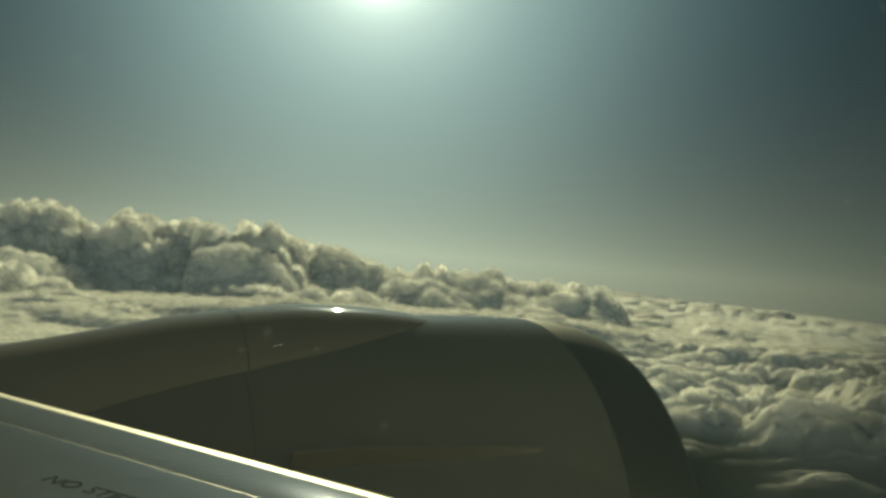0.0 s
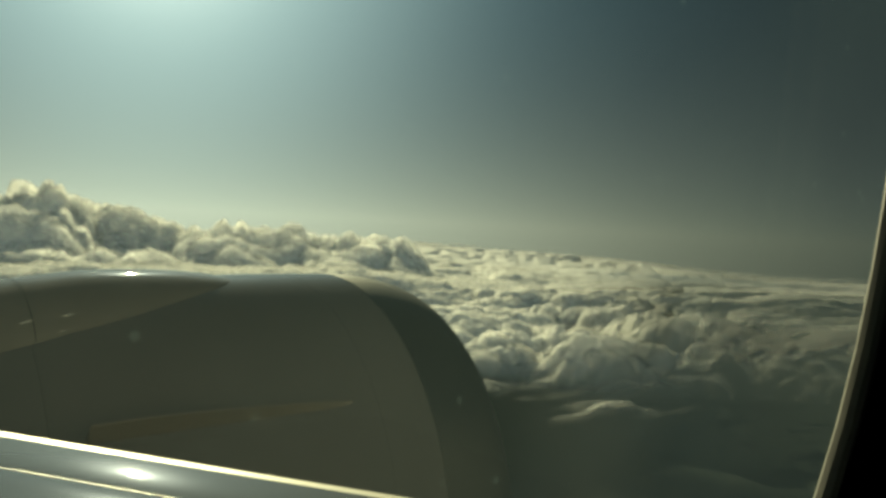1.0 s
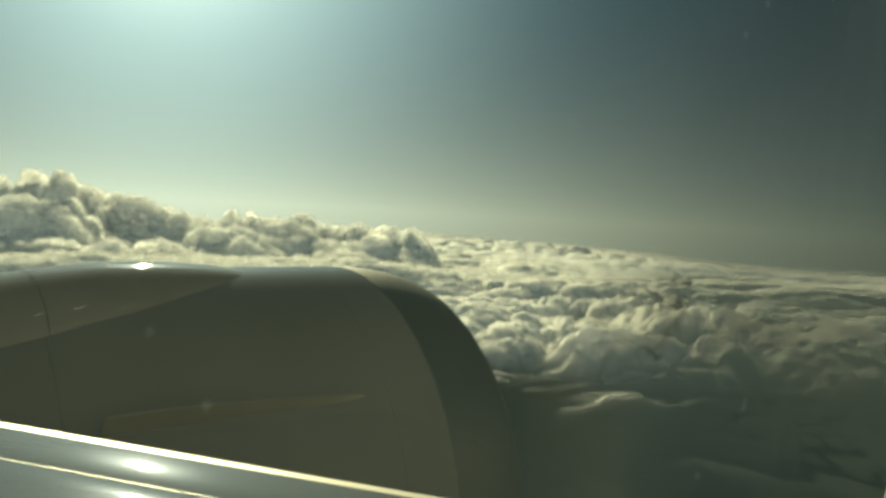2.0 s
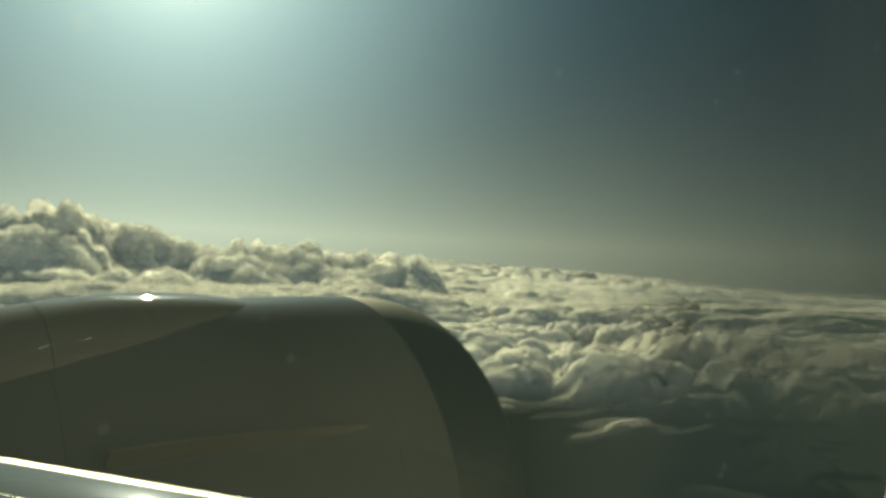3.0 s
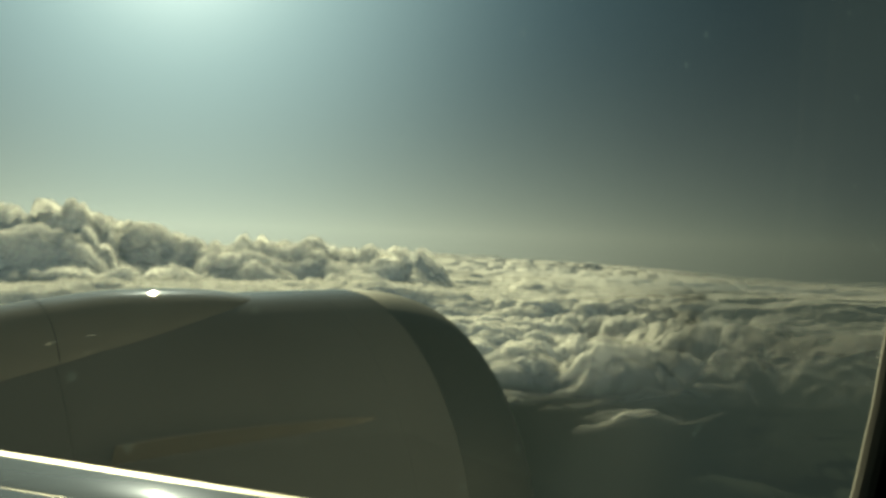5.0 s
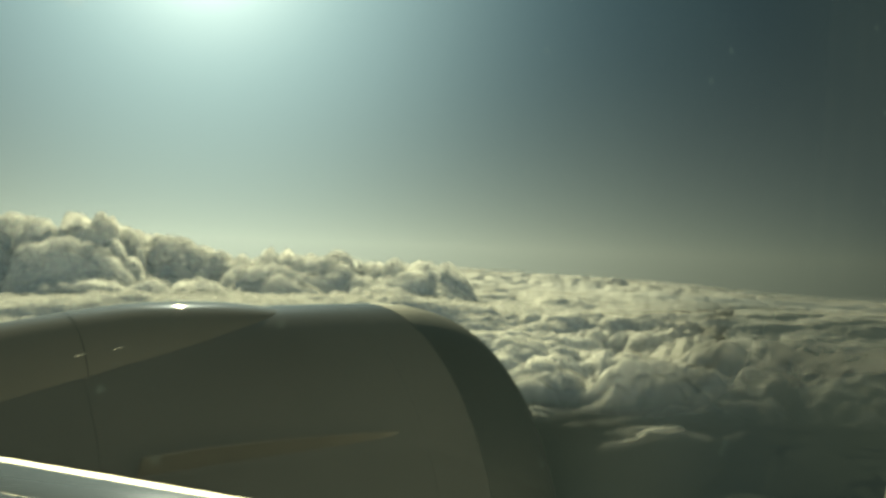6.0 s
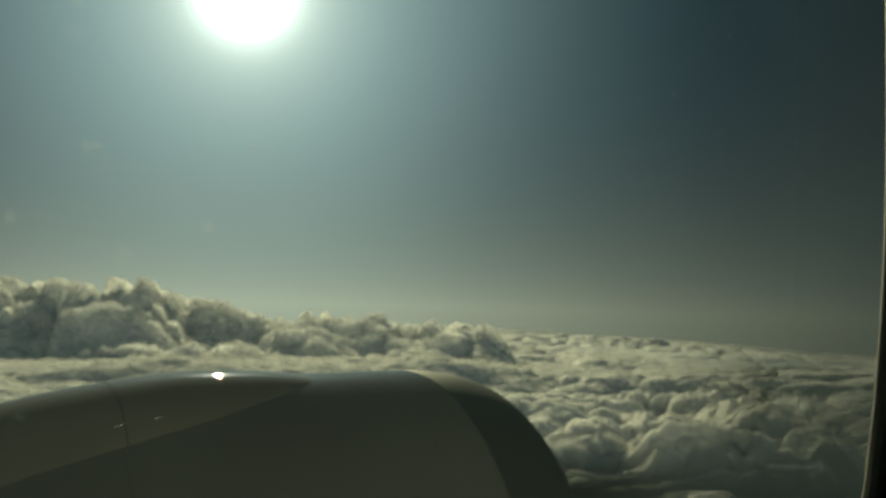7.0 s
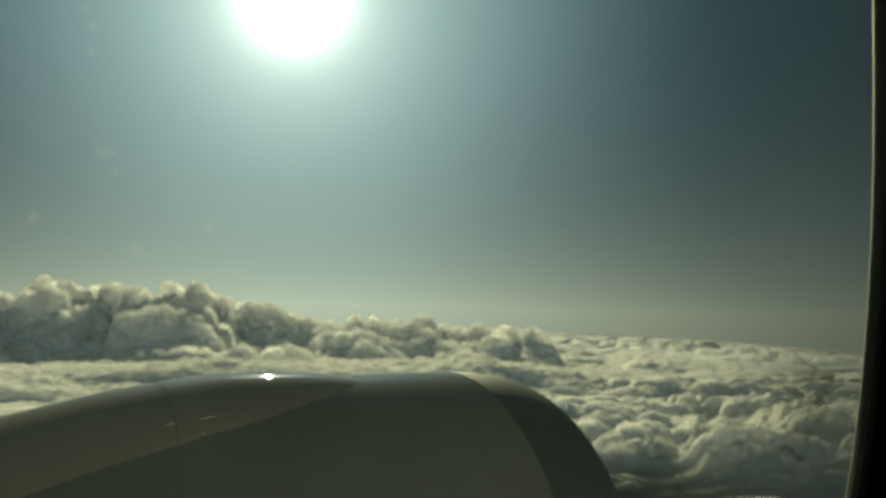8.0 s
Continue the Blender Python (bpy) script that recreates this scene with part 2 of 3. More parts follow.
def part(name, bm, material, parent=None, label="", smooth=False):
    bmesh.ops.recalc_face_normals(bm, faces=bm.faces)
    me = bpy.data.meshes.new(name)
    bm.to_mesh(me)
    bm.free()
    me.materials.append(material)
    if smooth:
        me.shade_smooth()
    ob = new(name, me)
    if parent is not None:
        ob.parent = parent
    return tagged(ob, label)


def big_mesh(name, verts, quads, material, density=None):
    """A mesh from numpy arrays of corners and four-sided faces."""
    me = bpy.data.meshes.new(name)
    me.vertices.add(len(verts))
    me.vertices.foreach_set("co", np.ascontiguousarray(verts, dtype=np.float32).ravel())
    me.loops.add(quads.size)
    me.loops.foreach_set("vertex_index", np.ascontiguousarray(quads, dtype=np.int32).ravel())
    me.polygons.add(len(quads))
    me.polygons.foreach_set("loop_start", np.arange(0, quads.size, 4, dtype=np.int32))
    me.polygons.foreach_set("loop_total", np.full(len(quads), 4, dtype=np.int32))
    me.update(calc_edges=True)
    me.validate()
    me.materials.append(material)
    me.shade_smooth()
    dens = me.attributes.new("cloud_opacity", "FLOAT", "POINT")
    dens.data.foreach_set("value", np.ones(len(verts), np.float32) if density is None else np.ascontiguousarray(density, dtype=np.float32))
    return new(name, me)


def grid_faces(rows, cols, closed=False):
    out = []
    for i in range(rows - 1):
        for j in range(cols if closed else cols - 1):
            k = (j + 1) % cols
            out.append((i * cols + j, i * cols + k, (i + 1) * cols + k, (i + 1) * cols + j))
    return out


def box(bm, lo, hi):
    m = Matrix.Translation([(a + b) / 2 for a, b in zip(lo, hi)]) @ Matrix.Diagonal([b - a for a, b in zip(lo, hi)] + [1])
    bmesh.ops.create_cube(bm, size=1, matrix=m)


# ---- noise for the clouds ----


def hashed(ix, iy, iz, seed):
    h = (ix.astype(np.int64) * 374761393 + iy.astype(np.int64) * 668265263 + iz.astype(np.int64) * 2147483647 + seed * 974634777) & 0x7FFFFFFF
    h = ((h ^ (h >> 13)) * 1274126177) & 0x7FFFFFFF
    h = ((h ^ (h >> 16)) * 668265263) & 0x7FFFFFFF
    return (h ^ (h >> 15)) & 0x7FFFFFFF


def unit(h):
    return (h & 0xFFFFF) / float(0xFFFFF)


def domes(x, y, size, seed):
    """Round heads of uneven width on a plane, about that size apart: 1 on the tallest tops, 0 in the gaps between them."""
    x, y = x / size, y / size
    ix, iy = np.floor(x), np.floor(y)
    best = np.zeros(x.shape)
    zero = np.zeros(x.shape)
    for dx in (-1, 0, 1):
        for dy in (-1, 0, 1):
            px = ix + dx + unit(hashed(ix + dx, iy + dy, zero, seed))
            py = iy + dy + unit(hashed(ix + dx, iy + dy, zero, seed + 7))
            r = 0.36 + 0.38 * unit(hashed(ix + dx, iy + dy, zero, seed + 13))
            np.maximum(best, r * r - (x - px) ** 2 - (y - py) ** 2, out=best)
    return np.sqrt(best) / 0.74


def smooth2(x, y, size, seed):
    x, y = x / size, y / size
    ix, iy = np.floor(x), np.floor(y)
    u, v = x - ix, y - iy
    u, v = u * u * (3 - 2 * u), v * v * (3 - 2 * v)
    zero = np.zeros(x.shape)
    n = [unit(hashed(ix + a, iy + b, zero, seed)) for a, b in ((0, 0), (1, 0), (0, 1), (1, 1))]
    return (n[0] * (1 - u) + n[1] * u) * (1 - v) + (n[2] * (1 - u) + n[3] * u) * v


def softened(z, times):
    """The heights evened out with their neighbours', as mist fills narrow cracks."""
    for _ in range(times):
        z = np.pad(z, 1, mode="edge")
        z = (z[:-2] + 2 * z[1:-1] + z[2:]) / 4
        z = (z[:, :-2] + 2 * z[:, 1:-1] + z[:, 2:]) / 4
    return z


def step(x, a, b):
    t = np.clip((x - a) / (b - a), 0, 1)
    return t * t * (3 - 2 * t)


# ---- sea far below, and the cloud deck ----
DECK = -110.0


def make_sea():
    rr = [0.0] + [40 * 1.18 ** i for i in range(30)]
    rr = [r for r in rr if r < 4900] + [4970]
    n = 96
    verts = [(0, 0, -260)]
    for r in rr[1:]:
        verts += [(r * math.sin(2 * math.pi * k / n), r * math.cos(2 * math.pi * k / n), -260) for k in range(n)]
    faces = [(0, 1 + k, 1 + (k + 1) % n) for k in range(n)]
    for i in range(len(rr) - 2):
        for k in range(n):
            a, b = 1 + i * n + k, 1 + i * n + (k + 1) % n
            faces.append((a, a + n, b + n, b))
    ob = link_mesh("water", verts, faces, M_SEA)
    tagged(ob, "dark grey-green sea far below the cloud deck", "sea", kind="structure")


make_sea()


def make_deck():
    az = np.radians(np.concatenate([np.arange(-180, -10, 2.0), np.arange(-10, 72, 0.1), np.arange(72, 180.1, 2.0)]))
    rr = np.concatenate([np.geomspace(330, 500, 60, endpoint=False), np.geomspace(500, 1900, 430, endpoint=False), np.geomspace(1900, 4950, 180)])
    A, R = np.meshgrid(az, rr)
    X, Y = R * np.sin(A), R * np.cos(A)
    wx = X + 40 * (smooth2(X, Y, 120, 3) - 0.5) + 17 * (smooth2(X, Y, 36, 5) - 0.5) + 7 * (smooth2(X, Y, 14, 41) - 0.5)
    wy = Y + 40 * (smooth2(X, Y, 120, 4) - 0.5) + 17 * (smooth2(X, Y, 36, 6) - 0.5) + 7 * (smooth2(X, Y, 14, 42) - 0.5)
    deg = np.degrees(A)
    ahead = step(-deg, -36, -22)
    far = step(R, 1050, 1800)
    # heaps of round heads, smaller ones seated on larger ones
    heap = 32 * domes(wx, wy, 125, 11) + 17 * domes(wx, wy, 58, 12) + 10.5 * domes(wx, wy, 27, 13) + 4.6 * domes(wx, wy, 12.5, 14)
    heap += 5 * (smooth2(X, Y, 22, 43) - 0.5) + 2.5 * (smooth2(X, Y, 9, 44) - 0.5)
    heap = heap * (0.55 + 0.6 * step(smooth2(wx, wy, 330, 9), 0.25, 0.7))
    heap *= (1 - 0.62 * far) * (1 - 0.7 * ahead)
    h = 22 * (smooth2(wx, wy, 420, 8) - 0.5) + 18 * (smooth2(wx, wy, 150, 10) - 0.5) * (1 - 0.5 * far) + heap - 24 + 8 * far
    h = np.where(h > 4, 4 + (h - 4) * (0.85 - 0.35 * far), h)
    # a long bank near the horizon, and the rise on which the tall heaps stand
    ridge = step(deg, 33, 38) * step(-deg, -58, -44) * step(R, 2300, 2900) * step(-R, -3900, -3200)
    h += ridge * (14 * domes(wx, wy, 130, 15) + 12 * domes(wx, wy, 60, 16))
    h += 17 * step(R, 1150, 1480) * step(-R, -1800, -1560) * step(-deg, -38, -30)
    # the near edge, where the heads come apart, and open hollows farther in
    tall = np.clip(heap / 38, 0, 1)
    edge = 632 + 20 * step(deg, 42, 52) - 330 * ahead
    past = R - edge + 190 * (tall - 0.5) + 90 * (smooth2(X, Y, 140, 21) - 0.5) + 90 * (smooth2(X, Y, 45, 22) - 0.5)
    body = step(past, -120, 180)
    gap = step(0.6 * smooth2(wx, wy, 170, 33) + 0.4 * smooth2(wx, wy, 60, 34), 0.42, 0.56) * step(deg, 37, 44) * step(R, 560, 660) * step(-R, -1700, -1200)
    hollow = gap * step(-tall, -0.70, -0.30)
    density = np.where(ahead > 0.5, step(R, 330, 360), body) * (1 - 0.85 * hollow)
    # opacity drops far out as haze, and rightward as light weakening from the sun
    density = density * step(4950 - R, 0, 900 + 1500 * step(deg, 34, 46)) * (1 - 0.89 * step(deg, 39, 56)) * (1 - 0.45 * step(deg + 14 * (smooth2(wx, wy, 110, 35) - 0.5), 47, 60) * step(-R, -1900, -1000))
    h -= 22 * gap * (1 - tall)
    Z = DECK - 4 + (h + 4) * np.where(R < 1100, 0.3 + 0.7 * body, 1.0) - 55 * step(R, 1700, 5200) * step(deg, 38, 60)
    verts = np.stack([X, Y, Z], -1).reshape(-1, 3)
    n, m = X.shape
    idx = np.arange(n * m).reshape(n, m)
    quads = np.stack([idx[:-1, :-1], idx[1:, :-1], idx[1:, 1:], idx[:-1, 1:]], -1).reshape(-1, 4)
    quads = quads[density.ravel()[quads].max(1) > 0.02]
    ob = big_mesh("cloud_deck", verts, quads, M_DECK, density.ravel())
    tagged(ob, "rolling cream-white cloud deck with soft grey hollows", "clouds", kind="stuff")
    # ragged veil just over the heads
    for lift in (2.2, 4.6):
        cols = slice(85, 85 + 820, 2)
        x, y, z, d = X[::2, cols], Y[::2, cols], Z[::2, cols] + lift, density[::2, cols]
        z = z + 1.5 * lift * (smooth2(x, y, 16, 51) - 0.5) - lift * 0.8 * tall[::2, cols]
        n, m = x.shape
        idx = np.arange(n * m).reshape(n, m)
        quads = np.stack([idx[:-1, :-1], idx[1:, :-1], idx[1:, 1:], idx[:-1, 1:]], -1).reshape(-1, 4)
        d = np.clip((d - 0.2) / 0.8, 0, 1) * step(-x * x - y * y, -2600 ** 2, -1800 ** 2)
        quads = quads[d.ravel()[quads].max(1) > 0.01]
        veil = big_mesh("wisps", np.stack([x, y, z], -1).reshape(-1, 3), quads, M_WISP, d.ravel())
        veil.parent = ob
        tagged(veil, "thin ragged wisps over the deck")


make_deck()


def cumulus(dist, deep, crest, seed, label):
    """Heaps of round heads on a slope that climbs from the near foot to a crest; crest: bearing and angle above eye level, in degrees."""
    a0, a1 = crest[0][0], crest[-1][0]
    A, R = np.meshgrid(np.radians(np.arange(a0 - 0.6, a1 + 0.6, 0.065)), np.arange(dist - 1.5 * deep, dist + 0.9 * deep, 2.4))
    X, Y = R * np.sin(A), R * np.cos(A)
    deg = np.degrees(A)
    wx = X + 30 * (smooth2(X, Y, 90, seed) - 0.5) + 14 * (smooth2(X, Y, 30, seed + 1) - 0.5) + 3 * (smooth2(X, Y, 12, seed + 2) - 0.5)
    wy = Y + 30 * (smooth2(X, Y, 90, seed + 3) - 0.5) + 14 * (smooth2(X, Y, 30, seed + 4) - 0.5) + 3 * (smooth2(X, Y, 12, seed + 5) - 0.5)
    angles, tops = np.array(crest).T
    blur = 0.5 * (smooth2(X, Y, 60, seed + 6) - 0.5)
    high = dist * np.tan(np.radians(np.interp(deg + blur, angles, tops)))
    tall = high - DECK
    u = (R - dist + 40 * (smooth2(X, Y, 110, seed + 7) - 0.5)) / deep
    rise = np.clip((u + 1.35) / 1.35, 0, 1) ** 0.95 * step(-u, -0.85, -0.25)
    rise = rise + 1.5 * rise * (1 - rise) * (smooth2(wx, wy, 130, seed + 8) - 0.5)
    rise *= step(deg, a0 - 0.6, a0 + 0.5) * step(-deg, -a1 - 0.6, -a1 + 0.5)
    big = np.clip(tall / 120, 0.3, 1.1)
    heads = 54 * domes(wx, wy, 90, seed + 11) + 46 * domes(wx, wy, 48, seed + 12) + 17 * domes(wx, wy, 24, seed + 13) + 2.5 * domes(wx, wy, 11, seed + 14)
    heads += 3 * (smooth2(X, Y, 18, seed + 15) - 0.5)
    heads = np.minimum(heads, 66 + 0.55 * (heads - 66))
    Z = DECK - 24 + (tall - 60 * big) * rise + heads * big * (0.35 + 0.65 * rise) * step(rise, 0.0, 0.12) + 18 * rise
    Z = softened(Z, 2)
    # heads lean out a little over what lies below them
    lean = 5 * (smooth2(X + 2 * Z, Y + 2 * Z, 40, seed + 16) - 0.5) * rise
    X, Y = X + lean, Y + lean
    n, m = X.shape

    def sheet(k):
        idx = np.arange(len(range(0, n, k)) * len(range(0, m, k))).reshape(len(range(0, n, k)), -1)
        q = np.stack([idx[:-1, :-1], idx[1:, :-1], idx[1:, 1:], idx[:-1, 1:]], -1).reshape(-1, 4)
        z = Z[::k, ::k].ravel()
        return q[z[q].max(1) > DECK - 22]

    ob = big_mesh("cumulus_cloud", np.stack([X, Y, Z], -1).reshape(-1, 3), sheet(1), M_CUMULUS)
    for lift in (2.4, 5.2):
        x, y = X[::2, ::2], Y[::2, ::2] - lift
        z = Z[::2, ::2] + lift * 0.7 + 1.6 * lift * (smooth2(x, y, 15, seed + 17) - 0.5)
        veil = big_mesh("wisps", np.stack([x, y, z], -1).reshape(-1, 3), sheet(2), M_FRINGE)
        veil.parent = ob
        tagged(veil, "thin ragged wisps round the billows")
    return tagged(ob, label, "cloud", "cumulus bank on the cloud deck")


TOWERING = "towering billowed cumulus with bright rim and grey face"
LOW = "low billowed cumulus hump on the cloud deck"
cumulus(2080, 280, [(0.5, 0.2), (2.2, 0.6), (3.9, 0.87), (6, 0.5), (7.4, 0.5), (9, 0.3), (10, -0.5)], 210, TOWERING)
cumulus(2030, 290, [(-11, 0.9), (-7, 1.1), (-5.2, 0.45), (-3.7, 0.65), (-1.5, 1.1), (0, 1.2), (1, 0.5), (2.5, -0.4)], 110, TOWERING)
cumulus(2060, 260, [(12.5, -0.3), (14, 0.05), (15.6, 0.05), (16.8, -0.4), (18.3, -0.8), (19.8, -0.85), (21.5, -1.6)], 310, TOWERING)
cumulus(1960, 280, [(7.5, 0.3), (8.5, 0.6), (10, 0.85), (11.2, 0.85), (12.4, 1.0), (13.2, 0.75), (13.8, 0.2), (14.6, -0.2), (15.4, -1.0)], 430, TOWERING)
cumulus(1920, 260, [(19.6, -1.9), (21.2, -1.0), (23.1, -0.45), (25, -1.0), (26.4, -0.9), (27.6, -0.85), (29.2, -1.6)], 510, TOWERING)
cumulus(1890, 260, [(27.5, -1.8), (29.2, -1.35), (31, -1.0), (32.6, -0.82), (34.2, -1.25), (35.2, -2.0), (36.2, -3.0)], 610, TOWERING)
cumulus(1540, 70, [(8, -3.6), (10, -2.9), (12.5, -2.75), (14, -3.1), (16.5, -2.55), (18, -2.8), (19.4, -2.85), (21.5, -3.7)], 710, LOW)
cumulus(1560, 90, [(-10, -1.2), (-6, -1.3), (-3, -1.9), (-1, -2.6), (1.2, -3.5)], 810, LOW)

# ---- the engine ----
AX_Y, AX_Z = 4.15, -1.523                    # the engine's axis runs along x
LIP_X, LIP_R = 2.329, 1.193


def cowl_radius(x):
    u = max(LIP_X - x, 0.0)
    return LIP_R - 0.002 * u - 0.023 * u * u - 0.05 * max(u - 0.6, 0.0) ** 2


def revolve(name, profile, material, parent, label="", around=160):
    verts = []
    for x, r in profile:
        for k in range(around):
            a = 2 * math.pi * k / around
            verts.append((x, AX_Y - r * math.sin(a), AX_Z + r * math.cos(a)))
    return link_mesh(name, verts, grid_faces(len(profile), around, True), material, parent, label)


def cowl_profile(x0, x1, n=14):
    """Outer skin from x0 to x1 with turned-in edges."""
    out = [(x0, cowl_radius(x0) - 0.03), (x0, cowl_radius(x0) - 0.0008)]
    out += [(x0 + 0.0012 + (x1 - x0 - 0.0024) * i / n, cowl_radius(x0 + (x1 - x0) * i / n)) for i in range(n + 1)]
    return out + [(x1, cowl_radius(x1) - 0.0008), (x1, cowl_radius(x1) - 0.03)]


engine = tagged(new("jet_engine"), "grey turbofan engine nacelle with bare metal inlet lip under the wing", "jet engine")
lip = [(LIP_X + 0.001, LIP_R - 0.03), (LIP_X + 0.001, LIP_R)]
for i in range(1, 25):
    a = math.pi / 2 * i / 24
    lip.append((LIP_X + 0.456 * math.sin(a), 1.065 + 0.128 * math.cos(a)))
for i in range(1, 15):
    a = math.pi / 2 * i / 14
    lip.append((2.785 - 0.30 * (1 - math.cos(a)), 1.065 - 0.10 * math.sin(a)))
lip += [(2.3, 0.955), (2.1, 0.95)]
revolve("inlet_lip", lip, M_LIP, engine, "bare aluminium inlet lip ring, dark from shade in its colour")
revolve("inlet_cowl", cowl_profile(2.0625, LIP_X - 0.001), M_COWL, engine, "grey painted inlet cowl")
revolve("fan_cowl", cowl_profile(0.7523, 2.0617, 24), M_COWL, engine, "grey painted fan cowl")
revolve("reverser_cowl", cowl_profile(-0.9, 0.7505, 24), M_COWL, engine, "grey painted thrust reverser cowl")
revolve("inner_barrel", [(2.1, 0.95), (1.6, 0.94), (1.6, 0.3)], M_DARK, engine)
revolve("backing", [(2.3, LIP_R - 0.028)] + [(2.3 - 3.15 * i / 12, cowl_radius(2.3 - 3.15 * i / 12) - 0.028) for i in range(1, 13)] + [(-0.9, 0.5)], M_DARK, engine)
revolve("spinner", [(1.62, 0.30), (1.75, 0.27), (1.9, 0.18), (2.0, 0.06), (2.02, 0.002)], M_DARK, engine, around=48)
for k in range(22):
    a = 2 * math.pi * k / 22
    bm = bmesh.new()
    rows = []
    for r in (0.27, 0.5, 0.75, 0.945):
        tw = 0.5 + 0.7 * r
        half = 0.06 + 0.07 * r
        rows.append([bm.verts.new((1.72 + s * half * math.cos(tw), AX_Y - r * math.sin(a) - s * half * math.sin(tw) * math.cos(a),
                                   AX_Z + r * math.cos(a) - s * half * math.sin(tw) * math.sin(a))) for s in (-1, 0, 1)])
    for r0, r1 in zip(rows, rows[1:]):
        for j in range(2):
            bm.faces.new((r0[j], r0[j + 1], r1[j + 1], r1[j]))
    bmesh.ops.solidify(bm, geom=bm.faces[:], thickness=0.012)
    part("fan_blade", bm, M_TITAN, engine)

# pylon fairing: stations of x, ridge height, half width, height of its foot
PYLON = ((1.85, -0.348, 0.05, -0.356), (1.79, -0.345, 0.135, -0.360), (1.718, -0.340, 0.205, -0.367), (1.593, -0.326, 0.290, -0.387), (1.441, -0.317, 0.365, -0.420),
         (1.236, -0.316, 0.442, -0.469), (1.068, -0.323, 0.482, -0.506), (0.90, -0.343, 0.505, -0.545), (0.76, -0.363, 0.522, -0.578),
         (0.498, -0.410, 0.535, -0.645), (0.261, -0.466, 0.544, -0.710), (0.035, -0.518, 0.55, -0.775), (-0.28, -0.580, 0.555, -0.86),
         (-0.8, -0.66, 0.52, -0.97), (-1.4, -0.72, 0.42, -1.0))


def pylon_at(x):
    """Ridge height, half width and foot height at that x, smoothly between the stations."""
    n = len(PYLON)
    x = min(max(x, PYLON[-1][0]), PYLON[0][0])
    k = max(i for i in range(n - 1) if PYLON[i][0] >= x)
    p = [PYLON[min(max(i, 0), n - 1)] for i in (k - 1, k, k + 1, k + 2)]
    span = p[2][0] - p[1][0]
    t = (x - p[1][0]) / span
    out = []
    for i in (1, 2, 3):
        m1 = (p[2][i] - p[0][i]) / ((p[2][0] - p[0][0]) or 1) * span
        m2 = (p[3][i] - p[1][i]) / ((p[3][0] - p[1][0]) or 1) * span
        out.append((2 * t ** 3 - 3 * t ** 2 + 1) * p[1][i] + (t ** 3 - 2 * t ** 2 + t) * m1 + (3 * t ** 2 - 2 * t ** 3) * p[2][i] + (t ** 3 - t ** 2) * m2)
    return out


def fairing_point(x, s):
    """A point of the fairing at that x; s from -1 (inboard foot) over 0 (ridge) to 1."""
    zr, w, zb = pylon_at(x)
    z = zb + (zr - zb) * max(1 - abs(s) ** 2.2, 0.0) ** 0.72
    return Vector((x, AX_Y + s * w, z))


def fairing(name, xs, label, material=M_PYLON, sink=0.0):
    ss = [math.sin(math.pi / 2 * (k / 16 - 1)) for k in range(33)]
    verts = []
    for x in xs:
        row = [fairing_point(x, s) for s in ss]
        row = [row[0] - Vector((0, 0.0, 0.08))] + row + [row[-1] - Vector((0, 0, 0.08))]
        verts += row
    n = len(ss) + 2
    faces = grid_faces(len(xs), n)
    return link_mesh(name, [v - Vector((0, 0, sink)) for v in verts], faces, material, engine, label)


fairing("pylon_fairing", [1.85 - (1.85 - 0.7725) * i / 40 for i in range(41)], "smooth pylon fairing on top of the cowl")
fairing("aft_fairing", [0.7675 - 2.1 * i / 40 for i in range(41)], "aft pylon fairing behind a panel seam")

fairing("seam_backing", [1.4 - 1.2 * i / 20 for i in range(21)], "", M_DARK, 0.012)

# strake on the cowl's inboard side
def on_cowl(x, deg, out=0.0):
    r = cowl_radius(x) + out
    a = radians(deg)
    return Vector((x, AX_Y - r * math.sin(a), AX_Z + r * math.cos(a)))


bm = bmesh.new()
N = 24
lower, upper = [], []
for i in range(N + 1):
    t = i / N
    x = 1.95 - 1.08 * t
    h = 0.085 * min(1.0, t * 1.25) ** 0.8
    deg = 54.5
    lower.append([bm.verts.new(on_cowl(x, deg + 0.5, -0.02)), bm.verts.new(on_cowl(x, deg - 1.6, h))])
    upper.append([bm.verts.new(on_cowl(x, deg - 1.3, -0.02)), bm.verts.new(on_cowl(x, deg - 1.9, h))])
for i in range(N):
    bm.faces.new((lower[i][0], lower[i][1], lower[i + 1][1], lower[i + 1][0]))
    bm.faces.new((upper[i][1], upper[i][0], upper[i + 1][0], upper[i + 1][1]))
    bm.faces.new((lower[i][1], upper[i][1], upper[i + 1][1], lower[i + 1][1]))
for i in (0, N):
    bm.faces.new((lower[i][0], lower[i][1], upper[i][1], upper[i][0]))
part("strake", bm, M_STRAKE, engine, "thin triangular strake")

# small flush latches on the fairing and cowl
for x, s, size in ((0.748, -0.855, 0.024), (0.900, -0.875, 0.026), (0.872, -0.975, 0.012), (1.06, -0.955, 0.010)):
    a, b = fairing_point(x, s), fairing_point(x + 2 * size, s)
    bm = bmesh.new()
    box(bm, (-size, -0.0014, -0.002), (size, 0.0014, 0.0022))
    bmesh.ops.bevel(bm, geom=bm.edges[:], offset=0.0008, segments=2, affect="EDGES")
    ob = part("latch", bm, M_STEEL, engine, "small bright flush latch")
    d = (b - a).normalized()
    up = Vector((0, -0.75, 0.66))
    side = up.cross(d).normalized()
    up = d.cross(side)
    m = Matrix((d, side, up)).transposed().to_4x4()
    ob.matrix_basis = Matrix.Translation(a + up * 0.001) @ m

